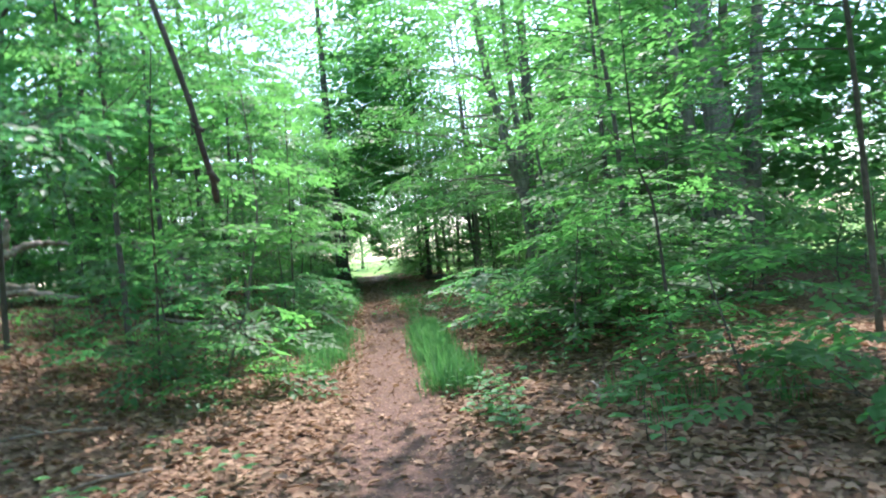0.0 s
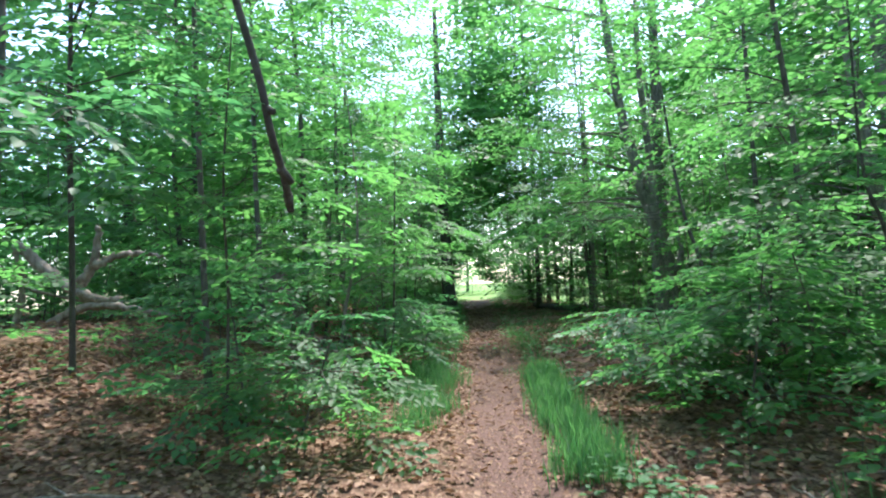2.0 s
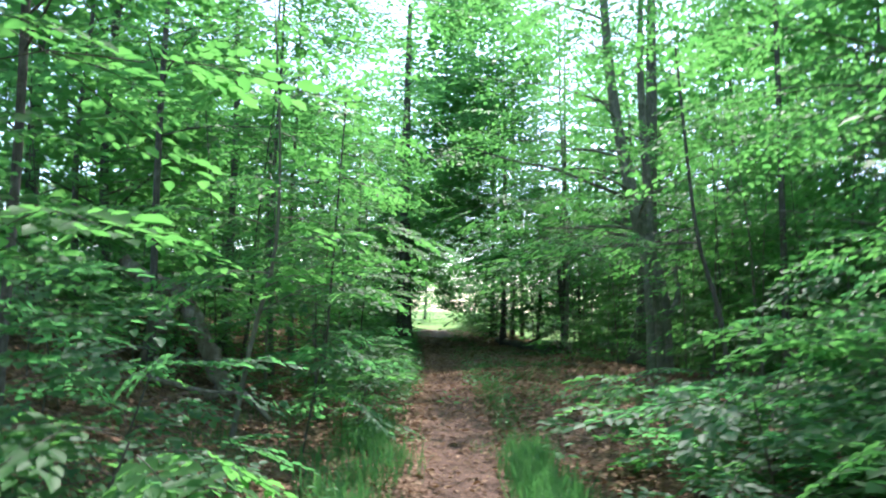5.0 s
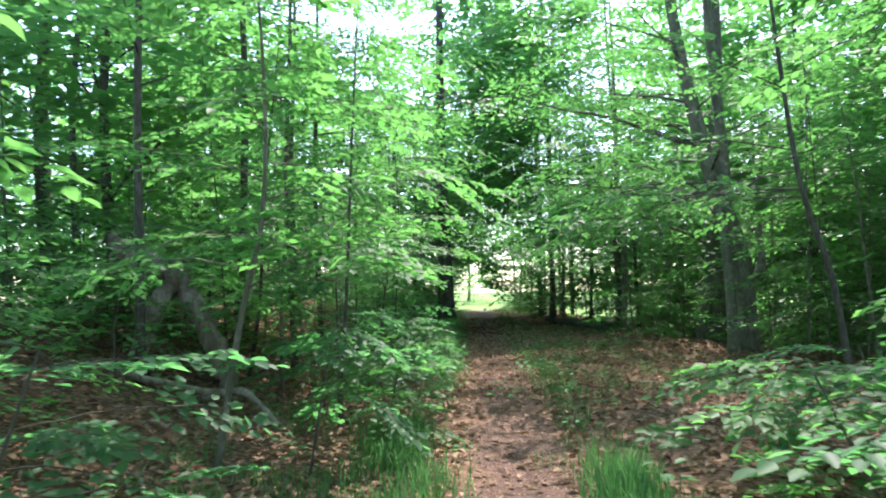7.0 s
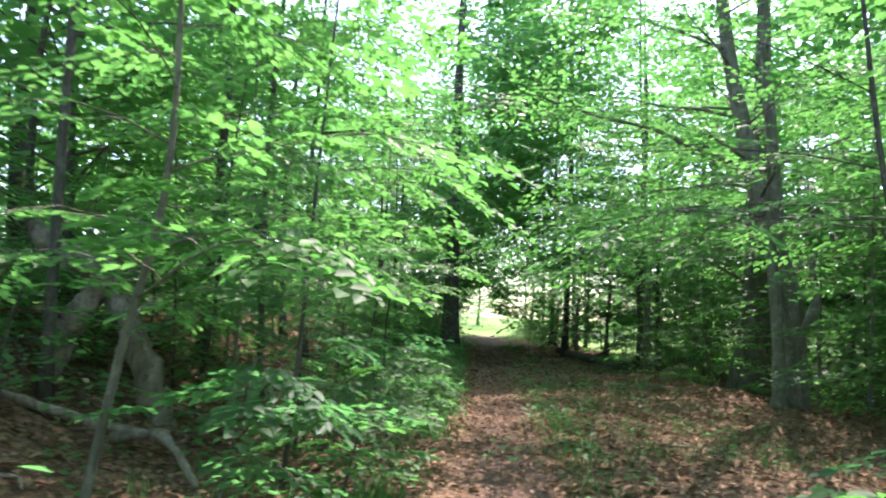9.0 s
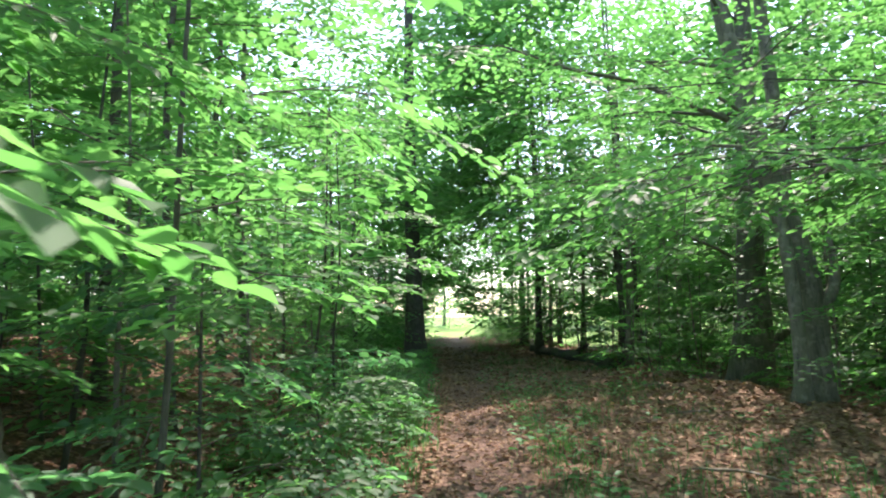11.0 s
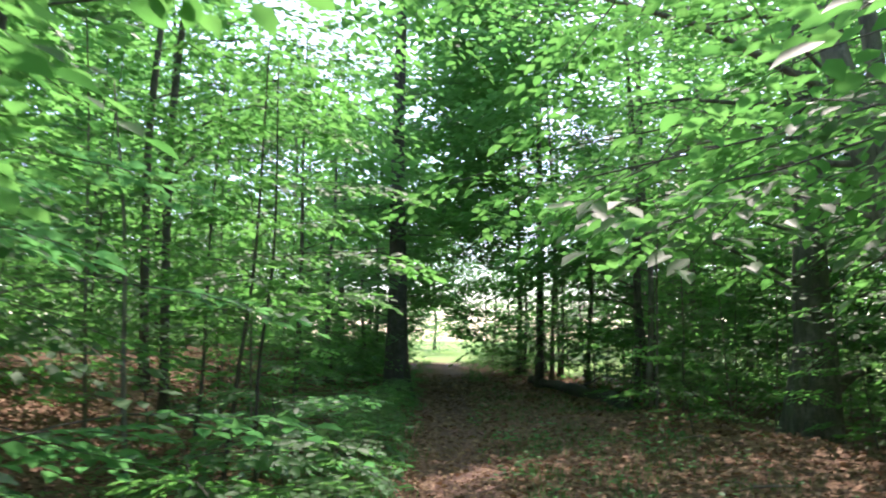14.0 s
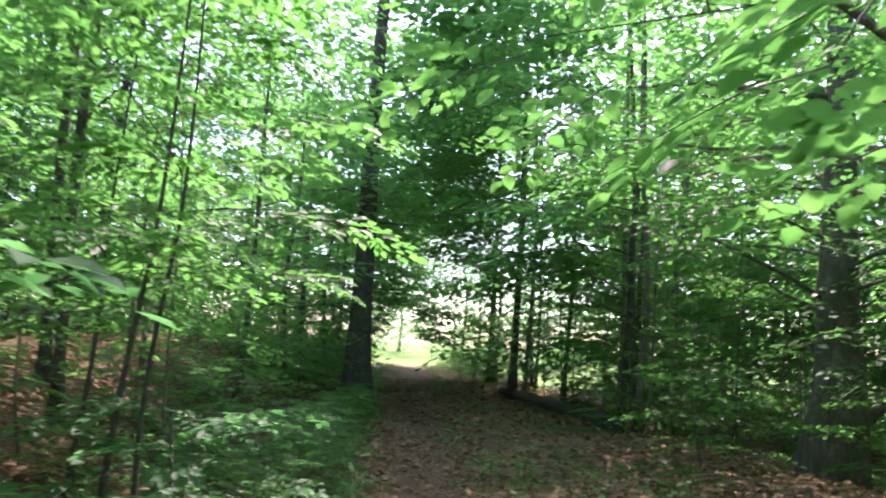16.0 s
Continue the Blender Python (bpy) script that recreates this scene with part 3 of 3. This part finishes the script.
# understorey: a few patterns, each copied over the wood
def understorey():
    protos = []
    for k in range(5):
        h = rng.uniform(4.0, 6.5)
        lean = rng.uniform(-0.5, 0.5, 2)
        protos.append(sapling("young beech tree with layered leaves", (0, -200 - 10 * k, 0), [(0, 0, 0), (lean[0] * 0.3, lean[1] * 0.3, h * 0.4), (lean[0], lean[1], h)], rng.uniform(0.013, 0.022),
                              limb_set(18, 0.08, 1.0, 1.8), "mid", 0.95, group="young beeches of the understorey", clear=False, per=0.85))
    shrubs = []
    for k in range(4):
        shrubs.append(sapling("low leafy beech shrub", (0, -260 - 10 * k, 0), [(0, 0, 0), (0.1, 0.1, 0.8), (0.2, -0.1, 1.6)], 0.014,
                              limb_set(12, 0.08, 1.0, 0.95, (0.1, 0.7)), "mid", 0.65, BEECH, group="low shrubs", clear=False))
    tall = []
    for k in range(4):
        h = rng.uniform(13, 18)
        tall.append(grow("beech_tree", "tall beech tree in full leaf", (0, -320 - 20 * k, 0), [(0, 0, 0), (0.3, 0.1, h * 0.3), (-0.3, 0.4, h * 0.7), (0.2, 0.2, h)], rng.uniform(0.12, 0.22), 0.04,
                         limb_set(36, 0.14, 1.0, 3.9, (0.3, 0.9), (0.1, 0.4)), "back", BARK_DARK if k % 2 else BARK, spray=1.75, per=0.82, group="tall beeches of the wood", clear=False))
    poles = []
    for k in range(3):
        h = rng.uniform(4.5, 6.5)
        lean = rng.uniform(-0.6, 0.6, 2)
        poles.append(sapling("slender pale beech pole with few leaves", (0, -420 - 10 * k, 0), [(0, 0, 0), (lean[0] * 0.2, lean[1] * 0.3, h * 0.3), (lean[0] * 0.7, lean[1] * 0.5, h * 0.65), (lean[0], lean[1], h)], rng.uniform(0.024, 0.036),
                             limb_set(9, 0.3, 1.0, 1.1, (0.1, 0.6)), "mid", 0.7, bark=BARK, group="slender poles on the bank", clear=False, per=0.7))
    return protos, shrubs, tall, poles


rng = np.random.default_rng(25)
PROTOS, SHRUBS, TALL, POLES = understorey()


def plant(kinds, spots, first):
    """Puts each pattern in its first spot and copies of it in the others."""
    for n, (x, y, s) in enumerate(spots):
        src = kinds[n % len(kinds)]
        m = Matrix.Translation((x, y, float(height_at(x, y)) - 0.03)) @ Matrix.Rotation(rng.uniform(0, 6.28), 4, "Z") @ Matrix.Diagonal((s, s, s * rng.uniform(0.9, 1.1), 1))
        if n < len(kinds):
            first.append((src, m))
        else:
            ob = copy_thing(src, Matrix())
            ob.matrix_basis = m


def scatter(n, x0, x1, y0, y1, gap, size=(0.8, 1.2), test=None):
    spots = []
    for _ in range(n * 12):
        if len(spots) >= n:
            break
        x, y = rng.uniform(x0, x1), rng.uniform(y0, y1)
        if test and not test(x, y):
            continue
        if all((x - a) ** 2 + (y - b) ** 2 > gap * gap for a, b, _ in spots):
            spots.append((x, y, rng.uniform(*size)))
    return spots


rng = np.random.default_rng(26)
moves = []
plant(PROTOS, scatter(4, -10, -6.0, 13.5, 18, 1.6) + scatter(12, -11, -3.6, 15, 32, 1.8) + scatter(14, -6, -3.3, 30, 60, 1.6) + scatter(6, 5.2, 11, 10, 20, 1.8) + scatter(8, 5.8, 11, 24, 45, 1.6) + scatter(10, 3.4, 6, 42, 60, 1.5)
      + scatter(8, -21, -11, 14, 62, 3.0, (1.5, 2.1)) + scatter(4, 8.5, 12, 17, 26, 1.8, (1.4, 1.9)) + scatter(12, 12, 22, 12, 62, 3.0, (1.5, 2.1)) + [(-3.2, 80, 2.0), (2.6, 84, 2.0), (-0.2, 92, 2.2)], moves)
rng = np.random.default_rng(27)
plant(SHRUBS, scatter(9, -8.5, -3.6, 9.5, 15.5, 1.1, test=lambda x, y: y > 13.4 or abs(x + 0.585 * (y - 2)) > 1.3) + scatter(8, -9, -3.4, 17, 24, 1.2) + scatter(12, 2.9, 8, 9, 13.5, 0.9) + scatter(16, -3.4, -2.2, 23, 60, 0.9, (0.6, 0.95)) + scatter(10, 4.2, 7, 24, 40, 0.9) + scatter(14, 2.4, 3.6, 40, 60, 0.8, (0.6, 0.9)), moves)
plant(SHRUBS, scatter(8, -5.2, -2.6, 9.0, 12, 0.7, (0.3, 0.5)), [])
plant(SHRUBS, [(-0.75 - 0.5 * rng.random() ** 1.5 - 0.25 * s, y, s) for y, s in ((v, rng.uniform(0.26, 0.46)) for v in np.arange(17.2, 33, 0.55))], [])
plant(SHRUBS, scatter(16, -2.8, -1.3, 17.5, 27, 0.6, (0.25, 0.45)), [])
rng = np.random.default_rng(28)
# spots below y = 4 are unseen trees, added to close the wood and shade it
plant(TALL, scatter(13, -18, -7, 17, 62, 3.2) + scatter(12, 10.5, 19, 13, 62, 3.2) + scatter(4, -18, -6.5, -9, 4.0, 4.0) + scatter(3, 9.5, 18, -9, 3, 4.2) + scatter(4, -7, 7, -20, -8, 4.0)
      + scatter(3, -40, -26, 10, 90, 6) + scatter(3, 26, 42, 10, 90, 6) + scatter(7, -24, 24, 105, 118, 5), moves)
plant(POLES, scatter(16, 4.3, 7.6, 27.5, 38, 0.8, (0.8, 1.15)) + scatter(8, 6.6, 9.5, 19, 26, 1.0) + scatter(8, -4.6, -2.4, 18, 29, 0.9, (0.7, 1.0)), moves)
for src, m in moves:
    src.matrix_basis = m


def undergrowth(x0, x1, y0, y1, top, n):
    """A deep, ragged bank of leaves that closes the side of the wood."""
    O = np.stack((rng.uniform(x0, x1, n), rng.uniform(y0, y1, n), np.zeros(n)), -1)
    lift = top * (0.55 + 0.25 * np.sin(0.7 * O[:, 1] + 0.5 * O[:, 0]) + 0.2 * np.sin(1.9 * O[:, 1]))
    O[:, 2] = height_at(O[:, 0], O[:, 1]) + lift * rng.random(n)
    a = rng.uniform(0, 6.28, n)
    A = np.stack((np.cos(a), np.sin(a), rng.uniform(-0.2, 0.5, n)), -1)
    U = np.stack((rng.normal(0, 0.4, n), rng.normal(0, 0.4, n), np.ones(n)), -1)
    leaves, _ = foliage(O, A, U, rng.uniform(0.9, 1.6, n), "far")
    return tagged(new("undergrowth", mesh_of("undergrowth", *leaves, BEECH)), "dense green undergrowth and edge crowns closing the side of the wood", "undergrowth", kind="stuff")


rng = np.random.default_rng(34)
# banks with a top of 12 or 16 m stand in for edge tree crowns
undergrowth(-17, -11, 8, 62, 4.5, 900)
undergrowth(11.5, 16, 8, 62, 3.2, 420)
undergrowth(14.5, 20, 12, 70, 16.0, 2000)
undergrowth(-24, -18, 8, 70, 12.0, 900)
undergrowth(-11, -6, 30, 60, 3.5, 260)
undergrowth(-4.5, -2.6, 34, 60, 2.2, 200)


# ---- ground cover ----
rng = np.random.default_rng(29)
def litter(name, label, n, x0, x1, y0, y1, size, mat, bare=0.35):
    """Fallen leaves lying at all angles, sparser on the trodden line."""
    x, y = rng.uniform(x0, x1, n), rng.uniform(y0, y1, n)
    off = np.abs(x - 0.17 - 0.008 * y)
    keep = rng.random(n) < np.clip((off - 0.15) / 0.5, bare * 0.35, 1)
    x, y = x[keep], y[keep]
    n = len(x)
    a = rng.uniform(0, 6.28, n)
    P = np.stack((x, y, height_at(x, y) + rng.uniform(0.008, 0.04, n)), -1)
    D = np.stack((np.cos(a), np.sin(a), rng.normal(0, 0.22, n)), -1)
    N = unit(np.stack((rng.normal(0, 0.3, n), rng.normal(0, 0.3, n), np.ones(n)), -1))
    ob = new(name, mesh_of(name, *blades(P, D, N, size * rng.uniform(0.65, 1.3, n), 0.64, 0.35), mat))
    return tagged(ob, label, "fallen leaves", kind="stuff")


litter("leaf_litter", "dry brown beech leaves strewn over the floor", 26000, -6, 6, 1.2, 12, 0.082, DRY)
litter("leaf_litter", "dry brown beech leaves strewn over the floor", 18000, -8, 7, 12, 24, 0.09, DRY, 0.7)
litter("leaf_litter", "dry brown beech leaves strewn over the floor", 11000, -6, 6, 24, 44, 0.11, DRY, 1.5)

litter("leaf_crumbs", "small broken brown leaf crumbs on the path", 8000, -0.45, 0.95, 2.0, 16, 0.028, DRY, 2.0)
litter("leaf_crumbs", "small broken brown leaf crumbs on the path", 5000, -0.5, 1.2, 16, 36, 0.05, DRY, 3.0)


def grass(name, label, spots):
    """Curved blades. spots: rows of (x, y, spread, length, count)."""
    rows = []
    for x, y, sp, ln, n in spots:
        px, py = rng.normal(x, sp, n), rng.normal(y, sp, n)
        rows.append(np.stack((px, py, ln * rng.uniform(0.5, 1.2, n)), -1))
    R = np.concatenate(rows)
    n = len(R)
    a = rng.uniform(0, 6.28, n)
    out = np.stack((np.cos(a), np.sin(a), np.zeros(n)), -1)
    side = np.stack((-np.sin(a), np.cos(a), np.zeros(n)), -1)
    base = np.stack((R[:, 0], R[:, 1], height_at(R[:, 0], R[:, 1]) - 0.01), -1)
    L, bow = R[:, 2:3], rng.uniform(0.15, 0.75, (n, 1))
    V = []
    for u, w in ((0, 0.7), (0.4, 1.0), (0.75, 0.75), (1.0, 0.1)):
        mid = base + L * (u * (1 - 0.35 * bow * u) * np.array((0, 0, 1.0)) + bow * u * u * 0.8 * out)
        V += [mid - 0.0042 * w * side, mid + 0.0042 * w * side]
    V = np.stack(V, 1).reshape(-1, 3)
    q = np.array([[0, 1, 3, 2], [2, 3, 5, 4], [4, 5, 7, 6]])
    Q = (np.arange(n)[:, None, None] * 8 + q[None]).reshape(-1, 4)
    return tagged(new(name, mesh_of(name, V, Q, GRASS)), label, "grass", kind="stuff")


tufts = [(0.80 + 0.028 * (y - 7) + rng.normal(0, 0.10), y, 0.10, 0.34, 85) for y in np.arange(6.9, 12.5, 0.11)]
tufts += [(0.98 + 0.02 * (y - 12) + rng.normal(0, 0.16), y, 0.12, 0.15, 22) for y in np.arange(12.5, 21, 0.2)]
tufts += [(-0.75 + rng.normal(0, 0.22), y, 0.12, 0.30, 55) for y in np.arange(9.0, 14.5, 0.14)]
tufts += [(rng.uniform(-2.6, -0.5), rng.uniform(8.5, 19), 0.12, 0.22, 26) for _ in range(60)]
tufts += [(rng.uniform(0.9, 3.8), rng.uniform(16, 36), 0.2, 0.16, 30) for _ in range(110)]
tufts += [(rng.choice((-1.0, 1.6)) + rng.normal(0, 0.3), rng.uniform(36, 60), 0.2, 0.28, 30) for _ in range(60)]
tufts += [(-0.45 - 1.6 * rng.random() ** 1.4, rng.uniform(16.5, 33), 0.13, 0.22, 26) for _ in range(130)]
tufts += [(rng.uniform(1.9, 3.2), rng.uniform(4.6, 6.4), 0.07, 0.26, 16) for _ in range(14)]
grass("grass", "fresh green grass along the trodden path", tufts)


def herb(label, leaves, height, spread, leaf):
    """A small woodland plant: one stem and a few broad leaves."""
    root = new("seedling")
    part("stem", tube(spline([(0, 0, 0), (0.01, 0.01, height * 0.5), (0.0, 0.02, height)], 5), np.linspace(0.0035, 0.0015, 5), 4), BARK_THIN, root)
    a = np.arange(leaves) * 2.4 + rng.uniform(-0.3, 0.3, leaves)
    z = np.linspace(0.45, 1.0, leaves) * height
    P = np.stack((np.cos(a) * 0.02, np.sin(a) * 0.02, z), -1)
    D = np.stack((np.cos(a), np.sin(a), rng.uniform(-0.1, 0.35, leaves)), -1)
    N = unit(np.stack((-np.cos(a) * 0.25, -np.sin(a) * 0.25, np.ones(leaves)), -1))
    for p, d, nn, k in zip(P, D, N, np.linspace(1.1, 0.7, leaves)):
        q = p + unit(d) * spread * 0.35
        part("leaf", blades(np.array([q]), np.array([d]), np.array([nn]), np.array([leaf * k]), 0.72), HERB, root)
    return tagged(root, label, "seedling", "seedlings on the woodland floor")


HERBS = [herb("small green seedling with broad leaves", 7, 0.20, 0.08, 0.11), herb("low green woodland plant in the leaf litter", 9, 0.30, 0.10, 0.10), herb("tiny beech seedling on dry leaves", 5, 0.12, 0.05, 0.085)]
spots = [(rng.normal(0.95, 0.14), rng.uniform(4.4, 7.0), rng.uniform(0.8, 1.3)) for _ in range(22)]
spots += scatter(26, -4.5, -0.6, 3.2, 8.5, 0.3, (0.7, 1.3)) + scatter(22, 1.2, 5, 3.5, 8.5, 0.3, (0.8, 1.5)) + scatter(40, -2.5, -0.5, 8.5, 22, 0.25) + scatter(50, 1.1, 4.2, 11, 26, 0.3, (0.8, 1.4))
spots += [(rng.normal(0.95, 0.2), rng.uniform(14, 27), rng.uniform(0.8, 1.3)) for _ in range(34)]
spots += scatter(90, -2.4, -0.32, 15.5, 30, 0.16, (0.7, 1.5))
spots += scatter(34, -6.5, -2.0, 7, 15, 0.35, (0.8, 1.6)) + scatter(16, 1.6, 4.0, 4.2, 7.5, 0.3, (0.9, 1.6))
herb_moves = []
plant(HERBS, spots, herb_moves)
for src, m in herb_moves:
    src.matrix_basis = m


# ---- dead wood ----
def deadwood(name, label, base, lines, bark=None, category="dead wood"):
    root = new(name)
    root.location = base
    for n, (line, r0, r1) in enumerate(lines):
        P = spline(line, 22)
        P[1:-1] += rng.normal(0, 0.16 * min(r0, 0.12), (20, 3))
        part("trunk" if n == 0 else "branch", tube(P, np.linspace(r0, r1, 22) * rng.uniform(0.85, 1.15, 22), 10, 0.13), bark or DEADWOOD, root, smooth=True)
    return tagged(root, label, category)


deadwood("dead_branch", "bleached forked dead branches piled on the slope", (-6.2, 12.6, float(height_at(-6.2, 12.6)) - 0.1),
         [([(-1.2, 0, 1.5), (-0.5, 0, 0.9), (0.1, 0, 0.55), (0.5, 0.1, 0.5)], 0.10, 0.07), ([(-0.2, 0, 0.75), (0.1, 0, 1.15), (0.2, 0, 1.7)], 0.09, 0.05), ([(0.1, 0, 1.1), (0.6, 0.1, 1.25), (1.2, 0.1, 1.2)], 0.07, 0.03),
          ([(-1.6, 0.1, 1.2), (-0.9, 0, 0.75), (0.0, 0, 0.5)], 0.03, 0.02), ([(-0.9, 0.2, 0.1), (0.1, 0, 0.45), (1.4, -0.1, 0.2)], 0.08, 0.05), ([(-1.3, 0, 0), (-1.1, 0, 0.8), (-1.2, 0, 1.4)], 0.06, 0.04)])
deadwood("dead_tree", "broken pale dead trunk leaning over leaf litter", (-4.2, 16.3, float(height_at(-4.2, 16.3)) - 0.12),
         [([(0.85, 0, -0.4), (0.45, 0, 0.7), (0.0, 0.1, 1.5)], 0.15, 0.12), ([(-0.45, -0.2, -0.05), (-0.35, -0.1, 0.7), (-0.05, 0.05, 1.35)], 0.12, 0.14), ([(0.1, 0, 1.45), (-0.5, 0.1, 1.6), (-1.0, 0.2, 2.0)], 0.18, 0.10),
          ([(0.9, -1.2, -0.1), (1.5, -1.5, 0.0), (2.0, -1.9, -0.3)], 0.05, 0.03), ([(-1.2, -0.8, 0.42), (-0.2, -1.1, 0.22), (1.2, -1.0, -0.12)], 0.06, 0.04)])
deadwood("fallen_log", "dark mossy fallen log along the bank", (3.7, 34, 0.02), [([(0.55, -4.4, 0.08), (0.2, -1, 0.12), (-0.2, 2, 0.12), (-0.5, 4.5, 0.14)], 0.19, 0.12), ([(0.1, -0.5, 0.15), (0.7, -1.0, 0.5)], 0.05, 0.02)], BARK_DARK, "log")
deadwood("tree_stump", "dark jagged rotten tree stump", (8.2, 16.0, -0.05), [([(0, 0, 0), (0.02, 0, 0.8), (0.05, 0, 1.45)], 0.42, 0.24), ([(0.15, 0, 1.2), (0.2, 0, 1.75)], 0.12, 0.04), ([(-0.15, 0, 1.2), (-0.18, 0.0, 1.65)], 0.10, 0.03)], BARK_DARK, "tree stump")

rng = np.random.default_rng(31)
for x, y in [(-3.2, 13.6), (-2.7, 12.2), (-4.2, 14.4), (-1.9, 5.2), (-3.0, 6.6), (2.0, 6.2), (3.4, 7.0), (2.6, 17.5), (3.4, 21.5), (-2.4, 16.8), (3.9, 24.6), (-3.6, 18.2)]:
    a, ln = rng.uniform(0, 6.28), rng.uniform(0.5, 1.3)
    d = np.array((math.cos(a), math.sin(a), 0)) * ln
    deadwood("fallen_stick", "bare brown stick lying in the leaf litter", (x, y, float(height_at(x, y)) + 0.02),
             [([-d / 2, (0.05, 0.03, 0.03), d / 2], 0.018, 0.007), ([(0.05, 0.03, 0.03), d * 0.2 + (d[1] * 0.2, -d[0] * 0.2, 0.08)], 0.009, 0.004)], category="stick")
